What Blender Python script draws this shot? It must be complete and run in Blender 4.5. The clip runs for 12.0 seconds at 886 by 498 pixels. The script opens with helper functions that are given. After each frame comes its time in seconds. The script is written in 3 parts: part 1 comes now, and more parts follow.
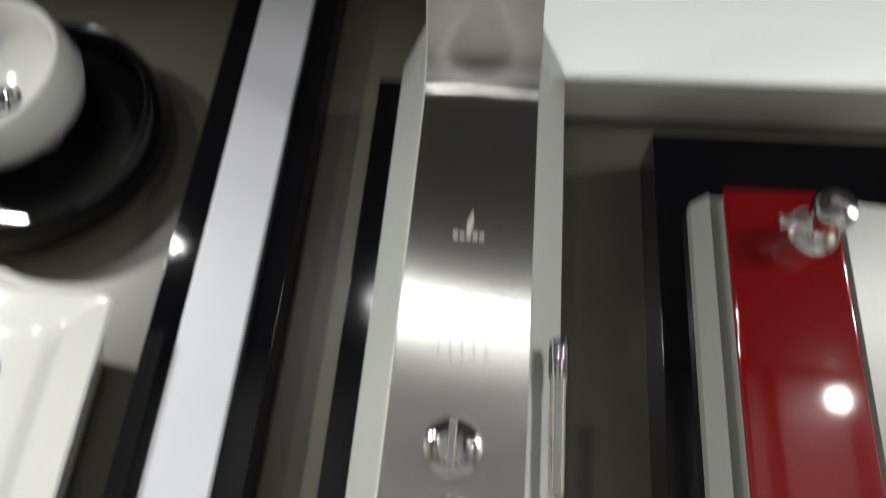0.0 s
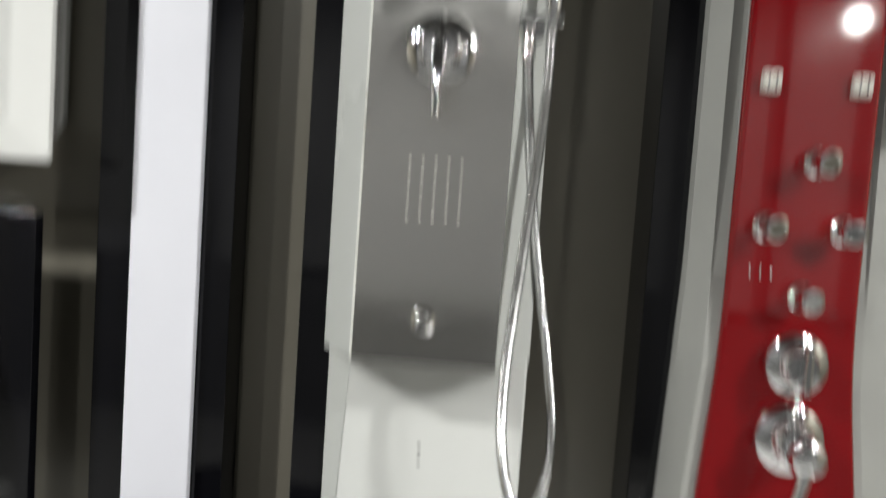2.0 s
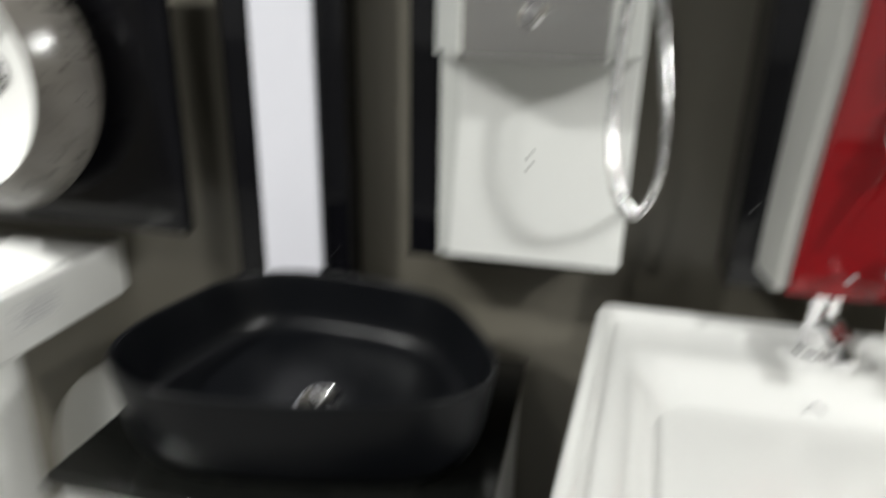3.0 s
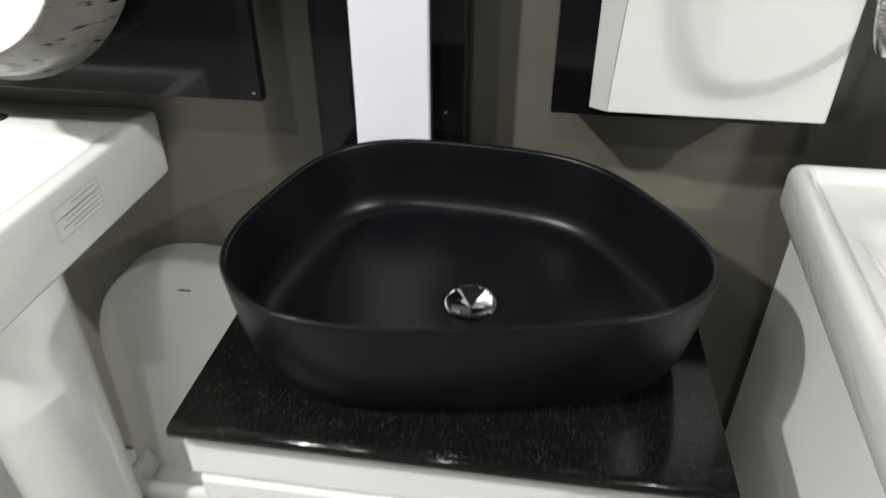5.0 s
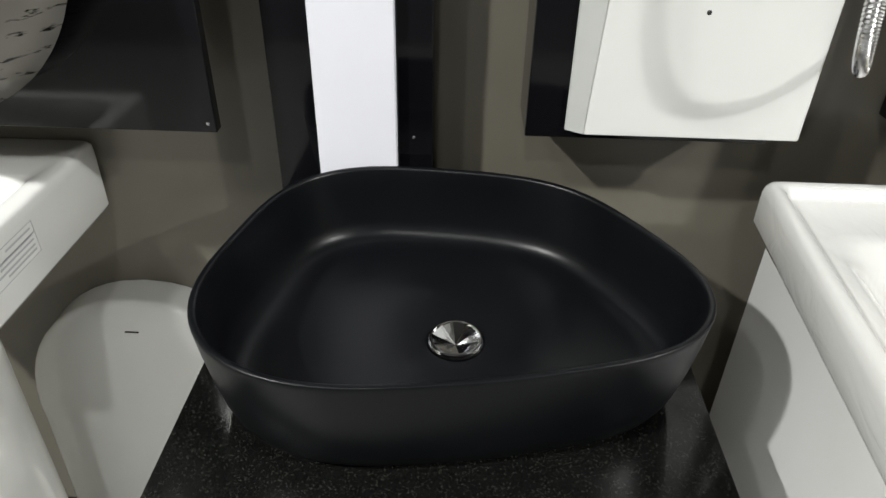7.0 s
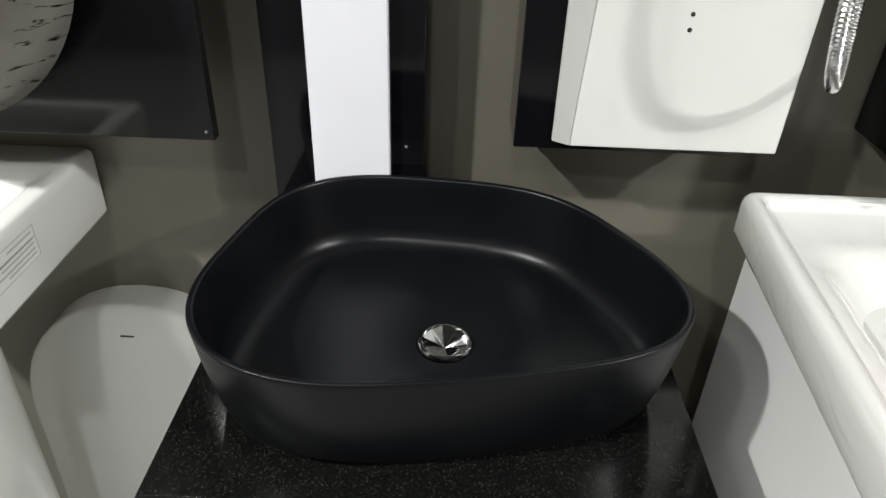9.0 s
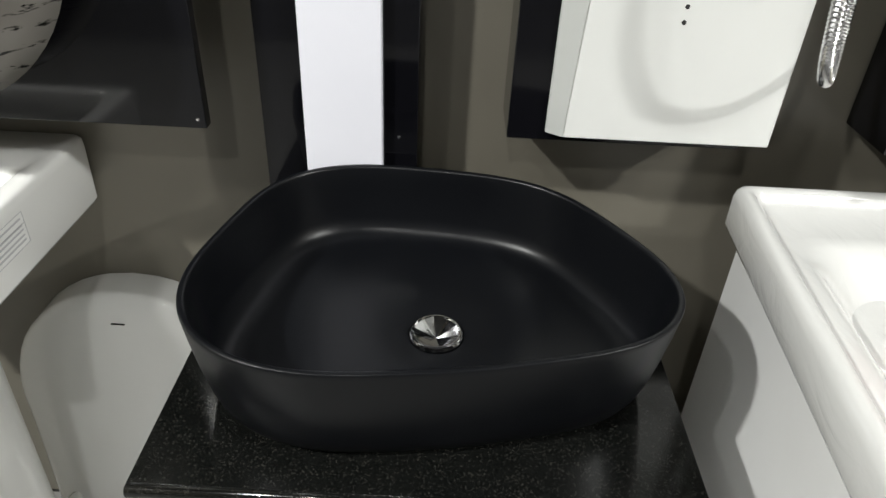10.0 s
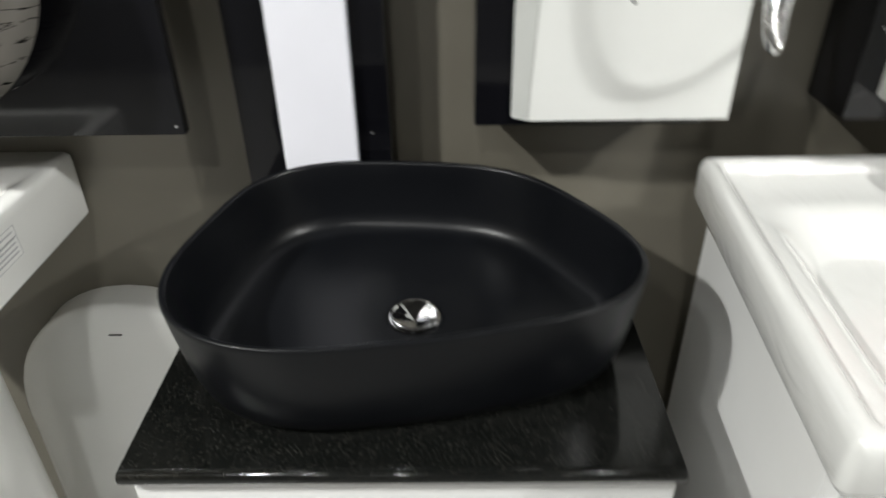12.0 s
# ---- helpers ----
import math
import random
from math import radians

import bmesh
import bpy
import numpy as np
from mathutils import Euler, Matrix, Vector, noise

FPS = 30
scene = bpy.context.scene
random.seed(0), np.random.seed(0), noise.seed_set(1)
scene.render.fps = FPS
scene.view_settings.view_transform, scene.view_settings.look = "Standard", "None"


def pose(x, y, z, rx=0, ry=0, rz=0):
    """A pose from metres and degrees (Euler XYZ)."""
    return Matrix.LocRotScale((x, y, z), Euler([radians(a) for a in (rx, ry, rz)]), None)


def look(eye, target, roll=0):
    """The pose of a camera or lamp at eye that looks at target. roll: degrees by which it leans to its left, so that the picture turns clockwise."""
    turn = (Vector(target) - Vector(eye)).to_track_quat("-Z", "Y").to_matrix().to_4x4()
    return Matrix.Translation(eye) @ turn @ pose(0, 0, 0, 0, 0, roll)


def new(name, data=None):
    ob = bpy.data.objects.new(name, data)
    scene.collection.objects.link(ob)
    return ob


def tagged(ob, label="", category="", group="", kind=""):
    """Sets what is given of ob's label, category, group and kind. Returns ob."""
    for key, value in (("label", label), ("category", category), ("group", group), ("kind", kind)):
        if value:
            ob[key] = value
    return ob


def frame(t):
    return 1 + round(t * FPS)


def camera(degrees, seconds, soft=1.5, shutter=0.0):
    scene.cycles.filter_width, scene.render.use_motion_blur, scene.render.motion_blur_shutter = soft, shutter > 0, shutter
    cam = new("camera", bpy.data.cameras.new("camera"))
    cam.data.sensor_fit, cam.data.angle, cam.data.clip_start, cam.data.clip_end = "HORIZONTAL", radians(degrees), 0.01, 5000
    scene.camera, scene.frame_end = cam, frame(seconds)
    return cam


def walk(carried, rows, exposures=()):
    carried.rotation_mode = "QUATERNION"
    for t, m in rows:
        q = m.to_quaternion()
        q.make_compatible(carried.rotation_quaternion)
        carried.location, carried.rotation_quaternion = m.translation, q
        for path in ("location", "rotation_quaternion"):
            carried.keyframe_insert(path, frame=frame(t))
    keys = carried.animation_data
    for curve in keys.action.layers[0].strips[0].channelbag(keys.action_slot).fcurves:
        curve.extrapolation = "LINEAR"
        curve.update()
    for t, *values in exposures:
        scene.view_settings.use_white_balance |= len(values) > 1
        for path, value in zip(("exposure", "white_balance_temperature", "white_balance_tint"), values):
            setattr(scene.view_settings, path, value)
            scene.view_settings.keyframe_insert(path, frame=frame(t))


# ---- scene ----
cam = camera(65.9, 12.0, 1.5, 1.0)
PATH = [
    (0, (0.010, -0.046, 1.750), (-0.148, 1.772, 2.562), 5.4),
    (0.2, (0.006, -0.027, 1.729), (-0.137, 1.847, 2.412), 5.6),
    (0.5, (0.019, 0.009, 1.660), (-0.178, 1.904, 2.270), 6.7),
    (0.8, (0.039, 0.026, 1.654), (-0.232, 1.951, 2.127), 4.1),
    (1, (0.067, 0.018, 1.670), (-0.189, 1.967, 2.040), 4.1),
    (1.2, (0.053, 0.031, 1.631), (-0.133, 1.990, 1.983), 3.6),
    (1.5, (0.058, 0.023, 1.631), (-0.111, 2.006, 1.826), 4.0),
    (1.8, (0.043, 0.008, 1.586), (-0.089, 2.002, 1.683), 3.0),
    (2, (0.040, 0.000, 1.563), (-0.081, 1.993, 1.440), 3.9),
    (2.2, (0.024, -0.000, 1.524), (-0.052, 1.980, 1.254), 3.4),
    (2.5, (0.040, -0.006, 1.473), (-0.085, 1.942, 1.041), 2.8),
    (2.7, (0.039, -0.027, 1.468), (-0.153, 1.887, 0.920), 1.8),
    (3, (0.066, -0.040, 1.423), (-0.350, 1.790, 0.730), 1.2),
    (3.2, (0.049, -0.033, 1.427), (-0.454, 1.696, 0.558), 0.3),
    (3.5, (-0.012, -0.070, 1.389), (-0.465, 1.688, 0.550), 0.9),
    (3.6, (-0.061, -0.092, 1.371), (-0.458, 1.670, 0.513), 0.7),
    (3.7, (-0.111, -0.089, 1.371), (-0.451, 1.637, 0.419), -0.3),
    (5.3, (-0.275, 0.158, 1.378), (-0.468, 1.807, 0.263), 0.3),
    (5.5, (-0.291, 0.169, 1.381), (-0.430, 1.839, 0.289), 0.3),
    (6, (-0.317, 0.188, 1.385), (-0.402, 1.837, 0.255), 0.5),
    (6.5, (-0.327, 0.186, 1.382), (-0.380, 1.845, 0.267), 1.0),
    (7, (-0.326, 0.180, 1.388), (-0.370, 1.840, 0.272), 1.2),
    (9, (-0.322, 0.151, 1.396), (-0.346, 1.832, 0.313), 2.0),
    (9.5, (-0.324, 0.150, 1.396), (-0.338, 1.830, 0.311), 2.3),
    (10, (-0.321, 0.152, 1.397), (-0.323, 1.818, 0.289), 2.9),
    (10.5, (-0.320, 0.150, 1.398), (-0.329, 1.818, 0.293), 2.4),
    (11, (-0.317, 0.147, 1.395), (-0.325, 1.816, 0.293), 3.0),
    (11.5, (-0.315, 0.146, 1.399), (-0.321, 1.822, 0.307), 2.9),
    (11.8, (-0.307, 0.119, 1.381), (-0.314, 1.826, 0.339), 1.8),
    (12, (-0.273, 0.105, 1.378), (-0.304, 1.797, 0.311), -1.1),
]
EXPOSURES = [(0.0, -0.02), (0.5, -0.22), (1.5, -0.34), (2.0, 0.08), (2.5, 0.02), (3.0, 0.04), (3.5, -0.38), (3.7, -0.20), (5.3, 0.22), (6.0, 0.29), (12.0, 0.29)]
walk(cam, [(t, look(eye, target, roll)) for t, eye, target, roll in PATH], EXPOSURES)

# ---------------------------------------------------------------- world and lamps
world = bpy.data.worlds.new("world")
world.use_nodes = True
scene.world = world
world.node_tree.nodes["Background"].inputs[0].default_value = (0.9, 0.95, 1, 1)
world.node_tree.nodes["Background"].inputs[1].default_value = 0.05

WALL_Y = 1.15
CEIL = 3.0
SPOT_DROP = 0.07
LAMPS = [(-1.5, -0.54, 10, SPOT_DROP), (-2.15, -0.46, 100, SPOT_DROP), (-0.55, -1.25, 13, SPOT_DROP), (1.78, -0.45, 18, SPOT_DROP), (2.45, -0.62, 100, SPOT_DROP)]
for lx, ly, power, drop in LAMPS:
    lamp = bpy.data.lights.new("downlight_lamp", "AREA")
    lamp.shape, lamp.size, lamp.energy = "DISK", 0.13, power
    lamp.color = (0.99, 1.0, 0.97)
    new("downlight_lamp", lamp).matrix_world = look((lx, ly, CEIL - drop - 0.004), (lx, ly, 0))


# ---------------------------------------------------------------- materials
def material(name, col, rough=0.5, metal=0.0, coat=0.0, spec=0.5):
    m = bpy.data.materials.new(name)
    m.use_nodes = True
    b = m.node_tree.nodes["Principled BSDF"]
    b.inputs["Base Color"].default_value = (*col, 1)
    b.inputs["Roughness"].default_value = rough
    b.inputs["Metallic"].default_value = metal
    b.inputs["Coat Weight"].default_value = coat
    b.inputs["Specular IOR Level"].default_value = spec
    return m


def node(m, kind, **values):
    n = m.node_tree.nodes.new(kind)
    for k, v in values.items():
        n.inputs[k].default_value = v
    return n


def link(m, a, b):
    m.node_tree.links.new(a, b)


def bsdf(m):
    return m.node_tree.nodes["Principled BSDF"]


def coords(m, scale=(1, 1, 1)):
    tc = node(m, "ShaderNodeTexCoord")
    mp = node(m, "ShaderNodeMapping", Scale=scale)
    link(m, tc.outputs["Object"], mp.inputs["Vector"])
    return mp.outputs["Vector"]


def ramp(m, fac, stops):
    r = node(m, "ShaderNodeValToRGB")
    el = r.color_ramp.elements
    while len(el) < len(stops):
        el.new(0.5)
    for e, (p, c) in zip(el, stops):
        e.position, e.color = p, (*c, 1)
    link(m, fac, r.inputs["Fac"])
    return r.outputs["Color"]


def noisy(m, scale, col_a, col_b, rough_a, rough_b, bump=0.0, bump_scale=None, stretch=(1, 1, 1)):
    """Colour and roughness vary by one noise, fine relief by another."""
    v = coords(m, stretch)
    n = node(m, "ShaderNodeTexNoise", Scale=scale, Detail=6.0)
    link(m, v, n.inputs["Vector"])
    link(m, ramp(m, n.outputs["Fac"], [(0.3, col_a), (0.7, col_b)]), bsdf(m).inputs["Base Color"])
    mr = node(m, "ShaderNodeMapRange")
    mr.inputs["From Min"].default_value, mr.inputs["From Max"].default_value = 0.3, 0.7
    mr.inputs["To Min"].default_value, mr.inputs["To Max"].default_value = rough_a, rough_b
    link(m, n.outputs["Fac"], mr.inputs["Value"])
    link(m, mr.outputs["Result"], bsdf(m).inputs["Roughness"])
    if bump:
        n2 = node(m, "ShaderNodeTexNoise", Scale=bump_scale or scale * 6, Detail=3.0)
        link(m, v, n2.inputs["Vector"])
        bp = node(m, "ShaderNodeBump", Strength=bump, Distance=0.002)
        link(m, n2.outputs["Fac"], bp.inputs["Height"])
        link(m, bp.outputs["Normal"], bsdf(m).inputs["Normal"])
    return m


OLIVE = noisy(material("olive_laminate", (0.1, 0.09, 0.07)), 2.2, (0.132, 0.122, 0.097), (0.166, 0.153, 0.124), 0.30, 0.42, 0.06, 60)
BLACK_GLOSS = noisy(material("black_gloss_laminate", (0.006, 0.006, 0.008)), 3, (0.003, 0.003, 0.004), (0.005, 0.005, 0.0065), 0.05, 0.10, 0.02, 30)
STRIP_WHITE = noisy(material("white_laminate_strip", (0.7, 0.7, 0.78)), 4, (0.73, 0.73, 0.79), (0.77, 0.77, 0.83), 0.3, 0.4, 0.02, 50)
CERAMIC = noisy(material("white_glazed_ceramic", (0.8, 0.8, 0.78), coat=0.4), 3, (0.76, 0.76, 0.74), (0.81, 0.81, 0.79), 0.05, 0.10, 0.02, 25)
WRAPPED = noisy(material("white_ceramic_under_clear_film", (0.8, 0.8, 0.78), coat=1.0), 3, (0.67, 0.67, 0.655), (0.72, 0.72, 0.70), 0.14, 0.22)
bsdf(WRAPPED).inputs["Coat Roughness"].default_value = 0.05
_w = node(WRAPPED, "ShaderNodeTexNoise", Scale=20.0, Detail=3.0, Roughness=0.55, Distortion=1.6)
link(WRAPPED, coords(WRAPPED, (1.0, 0.45, 1.0)), _w.inputs["Vector"])
_wb = node(WRAPPED, "ShaderNodeBump", Strength=0.42, Distance=0.006)
link(WRAPPED, _w.outputs["Fac"], _wb.inputs["Height"])
link(WRAPPED, _wb.outputs["Normal"], bsdf(WRAPPED).inputs["Coat Normal"])
ACRYLIC = noisy(material("white_acrylic_body", (0.78, 0.79, 0.77)), 3, (0.69, 0.695, 0.675), (0.74, 0.745, 0.725), 0.28, 0.36, 0.02, 40)
# the white acrylic again, greyer to put the flanks' shade into the colour
FLANK = noisy(material("flank_shade_acrylic", (0.5, 0.5, 0.5)), 3, (0.50, 0.51, 0.49), (0.56, 0.57, 0.55), 0.26, 0.34, 0.02, 40)
# red panel's white body, with the left flank's shade put into its colour
SHADE_GREY = noisy(material("shade_toned_white_acrylic", (0.5, 0.5, 0.47)), 3, (0.31, 0.31, 0.295), (0.36, 0.36, 0.34), 0.3, 0.4, 0.02, 40)
LACQUER = noisy(material("white_lacquer", (0.78, 0.78, 0.77)), 3, (0.75, 0.75, 0.74), (0.80, 0.80, 0.79), 0.16, 0.24, 0.03, 30)
MATT_BLACK = noisy(material("matt_black_ceramic", (0.012, 0.013, 0.015), spec=0.27), 7, (0.003, 0.0034, 0.0045), (0.0045, 0.005, 0.0062), 0.29, 0.37, 0.03, 90)
CHROME = noisy(material("chrome", (0.85, 0.85, 0.86), metal=1.0), 30, (0.82, 0.82, 0.83), (0.88, 0.88, 0.89), 0.03, 0.07)
BRAID = noisy(material("braided_steel_hose", (0.7, 0.7, 0.7), metal=1.0), 90, (0.55, 0.55, 0.55), (0.85, 0.85, 0.85), 0.18, 0.28)
RED = noisy(material("red_gloss_acrylic", (0.4, 0.005, 0.008), coat=1.0), 2, (0.165, 0.0022, 0.004), (0.185, 0.0026, 0.005), 0.05, 0.09, 0.015, 12)
RUBBER = material("dark_rubber", (0.03, 0.03, 0.03), 0.6)
DARK = material("dark_recess", (0.012, 0.012, 0.012), 0.7)
PAPER = noisy(material("white_paper_label", (0.74, 0.74, 0.72)), 20, (0.70, 0.70, 0.69), (0.76, 0.76, 0.74), 0.5, 0.6)
INK = material("grey_print", (0.46, 0.46, 0.47), 0.7)
PVC = noisy(material("white_plastic", (0.7, 0.7, 0.66)), 20, (0.62, 0.62, 0.58), (0.72, 0.72, 0.68), 0.3, 0.4)
SQUARE_JET = noisy(material("frosted_jet", (0.6, 0.58, 0.52)), 200, (0.45, 0.43, 0.38), (0.75, 0.73, 0.68), 0.25, 0.4)
CEILING_PAINT = noisy(material("white_ceiling_paint", (0.8, 0.8, 0.78)), 3, (0.76, 0.76, 0.74), (0.82, 0.82, 0.80), 0.7, 0.8, 0.05, 80)
CEILING_DARK = noisy(material("dark_ceiling_paint", (0.1, 0.1, 0.1)), 3, (0.07, 0.07, 0.07), (0.10, 0.10, 0.10), 0.7, 0.8, 0.05, 80)
FAR_PANEL = noisy(material("pale_display_panel", (0.5, 0.5, 0.5)), 2, (0.21, 0.21, 0.215), (0.25, 0.25, 0.25), 0.4, 0.5)
FLOOR_TILE = noisy(material("grey_floor_tile", (0.2, 0.2, 0.19)), 5, (0.16, 0.16, 0.152), (0.22, 0.216, 0.206), 0.25, 0.4, 0.04, 40)

STEEL = material("brushed_steel", (0.56, 0.56, 0.54), 0.3, 1.0)
_v = coords(STEEL, (1500, 1, 1.2))
_n = node(STEEL, "ShaderNodeTexNoise", Scale=1.0, Detail=4.0)
link(STEEL, _v, _n.inputs["Vector"])
link(STEEL, ramp(STEEL, _n.outputs["Fac"], [(0.3, (0.700, 0.690, 0.665)), (0.7, (0.745, 0.736, 0.71))]), bsdf(STEEL).inputs["Base Color"])
_r = node(STEEL, "ShaderNodeMapRange")
_r.inputs["To Min"].default_value, _r.inputs["To Max"].default_value = 0.205, 0.235
link(STEEL, _n.outputs["Fac"], _r.inputs["Value"])
link(STEEL, _r.outputs["Result"], bsdf(STEEL).inputs["Roughness"])
_b = node(STEEL, "ShaderNodeBump", Strength=0.008, Distance=0.0005)
link(STEEL, _n.outputs["Fac"], _b.inputs["Height"])
link(STEEL, _b.outputs["Normal"], bsdf(STEEL).inputs["Normal"])
bsdf(STEEL).inputs["Anisotropic"].default_value = 1.0
_t = node(STEEL, "ShaderNodeTangent")
_t.direction_type, _t.axis = "RADIAL", "Z"
link(STEEL, _t.outputs["Tangent"], bsdf(STEEL).inputs["Tangent"])

GRANITE = material("black_granite", (0.01, 0.01, 0.01), 0.12, spec=0.36)
_v = coords(GRANITE)
_vo = node(GRANITE, "ShaderNodeTexVoronoi", Scale=560.0)
_fine = node(GRANITE, "ShaderNodeTexNoise", Scale=520.0, Detail=3.0, Roughness=0.7)
_mid = node(GRANITE, "ShaderNodeTexNoise", Scale=38.0, Detail=5.0, Roughness=0.75)
for _x in (_vo, _fine, _mid):
    link(GRANITE, _v, _x.inputs["Vector"])
# crystals: a share of the cells, stronger where the middle noise is high
_sep = node(GRANITE, "ShaderNodeSeparateColor")
link(GRANITE, _vo.outputs["Color"], _sep.inputs[0])
_add = node(GRANITE, "ShaderNodeMath")
_add.operation = "MULTIPLY_ADD"
_add.inputs[1].default_value = 0.75
link(GRANITE, _mid.outputs["Fac"], _add.inputs[0])
link(GRANITE, _sep.outputs[0], _add.inputs[2])
_less = node(GRANITE, "ShaderNodeMath")
_less.operation = "SUBTRACT"
_less.inputs[1].default_value = 0.33
link(GRANITE, _add.outputs[0], _less.inputs[0])
_cell = ramp(GRANITE, _less.outputs[0], [(0.0, (0.0045, 0.0050, 0.0046)), (0.70, (0.0065, 0.0070, 0.0064)), (0.88, (0.0085, 0.0088, 0.008)), (1.0, (0.019, 0.0185, 0.016))])
_grit = ramp(GRANITE, _fine.outputs["Fac"], [(0.40, (0.25, 0.25, 0.25)), (0.66, (1.6, 1.6, 1.6))])
_mix = node(GRANITE, "ShaderNodeMix")
_mix.data_type, _mix.blend_type = "RGBA", "MULTIPLY"
_mix.inputs["Factor"].default_value = 1.0
link(GRANITE, _cell, _mix.inputs[6])
link(GRANITE, _grit, _mix.inputs[7])
link(GRANITE, _mix.outputs[2], bsdf(GRANITE).inputs["Base Color"])
_r = node(GRANITE, "ShaderNodeMapRange")
_r.inputs["To Min"].default_value, _r.inputs["To Max"].default_value = 0.07, 0.17
link(GRANITE, _mid.outputs["Fac"], _r.inputs["Value"])
link(GRANITE, _r.outputs["Result"], bsdf(GRANITE).inputs["Roughness"])

MARBLED = material("streaked_marble_glaze", (0.4, 0.38, 0.34), 0.2)
_v = coords(MARBLED, (1, 1, 4.5))
_n1 = node(MARBLED, "ShaderNodeTexNoise", Scale=17.0, Detail=4.0, Roughness=0.65, Distortion=0.4)
_n2 = node(MARBLED, "ShaderNodeTexNoise", Scale=5.0, Detail=3.0)
link(MARBLED, _v, _n1.inputs["Vector"])
link(MARBLED, coords(MARBLED), _n2.inputs["Vector"])
_mix = node(MARBLED, "ShaderNodeMix")
_mix.data_type, _mix.blend_type = "RGBA", "MULTIPLY"
_mix.inputs["Factor"].default_value = 1.0
link(MARBLED, ramp(MARBLED, _n1.outputs["Fac"], [(0.36, (0.03, 0.03, 0.03)), (0.41, (1, 1, 1))]), _mix.inputs[6])
link(MARBLED, ramp(MARBLED, _n2.outputs["Fac"], [(0.3, (0.11, 0.10, 0.09)), (0.7, (0.26, 0.245, 0.22))]), _mix.inputs[7])
link(MARBLED, _mix.outputs[2], bsdf(MARBLED).inputs["Base Color"])

GLOW = bpy.data.materials.new("lamp_glow")
GLOW.use_nodes = True
bsdf(GLOW).inputs["Emission Color"].default_value = (1, 0.98, 0.93, 1)
bsdf(GLOW).inputs["Emission Strength"].default_value = 35

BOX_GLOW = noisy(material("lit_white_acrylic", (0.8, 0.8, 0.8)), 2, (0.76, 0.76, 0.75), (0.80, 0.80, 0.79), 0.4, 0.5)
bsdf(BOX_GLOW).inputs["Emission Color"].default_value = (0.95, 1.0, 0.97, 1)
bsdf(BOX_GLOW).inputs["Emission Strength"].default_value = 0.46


# ---------------------------------------------------------------- mesh helpers
def part(name, bm, mat, parent=None, label="", smooth=False, bevel=0.0, angle=40, segments=2):
    bmesh.ops.recalc_face_normals(bm, faces=bm.faces)
    me = bpy.data.meshes.new(name)
    bm.to_mesh(me)
    bm.free()
    me.materials.append(mat)
    ob = new(name, me)
    if smooth or bevel:
        me.shade_smooth()
        me.set_sharp_from_angle(angle=radians(angle))
    if bevel:
        mod = ob.modifiers.new("bevel", "BEVEL")
        mod.width, mod.segments, mod.limit_method, mod.angle_limit = bevel, segments, "ANGLE", radians(35)
        mod.harden_normals = True
    if parent:
        ob.parent = parent
    if label:
        tagged(ob, label)
    return ob


def thing(name, label, category, group="", kind=""):
    return tagged(new(name), label, category, group, kind)


def cuboid(x0, x1, y0, y1, z0, z1, bm=None):
    bm = bm or bmesh.new()
    bmesh.ops.create_cube(bm, size=1, matrix=Matrix.Translation(((x0 + x1) / 2, (y0 + y1) / 2, (z0 + z1) / 2)) @ Matrix.Diagonal((x1 - x0, y1 - y0, z1 - z0, 1)))
    return bm


def loft(rings, cap_start=True, cap_end=True, closed=True):
    """Skin over rings of equally many points."""
    bm = bmesh.new()
    vs = [[bm.verts.new(p) for p in ring] for ring in rings]
    n = len(rings[0])
    for a, b in zip(vs, vs[1:]):
        for i in range(n if closed else n - 1):
            j = (i + 1) % n
            bm.faces.new((a[i], a[j], b[j], b[i]))
    if cap_start:
        bm.faces.new(vs[0][::-1])
    if cap_end:
        bm.faces.new(vs[-1])
    return bm


def lathe(profile, at, axis="z", seg=40, caps=(True, True)):
    """Profile of (radius, height) turned about an axis through at. axis: z up, or y towards the room."""
    rings = []
    for r, h in profile:
        ring = []
        for i in range(seg):
            a = 2 * math.pi * i / seg
            if axis == "z":
                ring.append((at[0] + r * math.cos(a), at[1] + r * math.sin(a), at[2] + h))
            else:
                ring.append((at[0] + r * math.cos(a), at[1] - h, at[2] + r * math.sin(a)))
        rings.append(ring)
    return loft(rings, *caps)


def rounded_rect(x0, x1, y0, y1, r, z, n=8):
    pts = []
    for cx, cy, a0 in ((x1 - r, y1 - r, 0), (x0 + r, y1 - r, 90), (x0 + r, y0 + r, 180), (x1 - r, y0 + r, 270)):
        for i in range(n + 1):
            a = radians(a0 + 90 * i / n)
            pts.append((cx + r * math.cos(a), cy + r * math.sin(a), z))
    return pts


def spline(points, steps):
    """Catmull-Rom through the points."""
    p = [Vector(q) for q in points]
    p = [2 * p[0] - p[1]] + p + [2 * p[-1] - p[-2]]
    out = []
    for a, b, c, d in zip(p, p[1:], p[2:], p[3:]):
        for i in range(steps):
            t = i / steps
            out.append(0.5 * (2 * b + (c - a) * t + (2 * a - 5 * b + 4 * c - d) * t * t + (3 * b - a - 3 * c + d) * t ** 3))
    return out + [p[-2]]


def tube(points, radius, seg=10):
    """A pipe along points; radius is a number or a function of the index."""
    rings, side = [], Vector((1, 0.3, 0.2))
    for i, q in enumerate(points):
        way = (points[min(i + 1, len(points) - 1)] - points[max(i - 1, 0)]).normalized()
        side = (side - way * side.dot(way)).normalized()
        up = way.cross(side)
        r = radius(i) if callable(radius) else radius
        rings.append([q + r * (math.cos(2 * math.pi * k / seg) * side + math.sin(2 * math.pi * k / seg) * up) for k in range(seg)])
    return loft(rings)


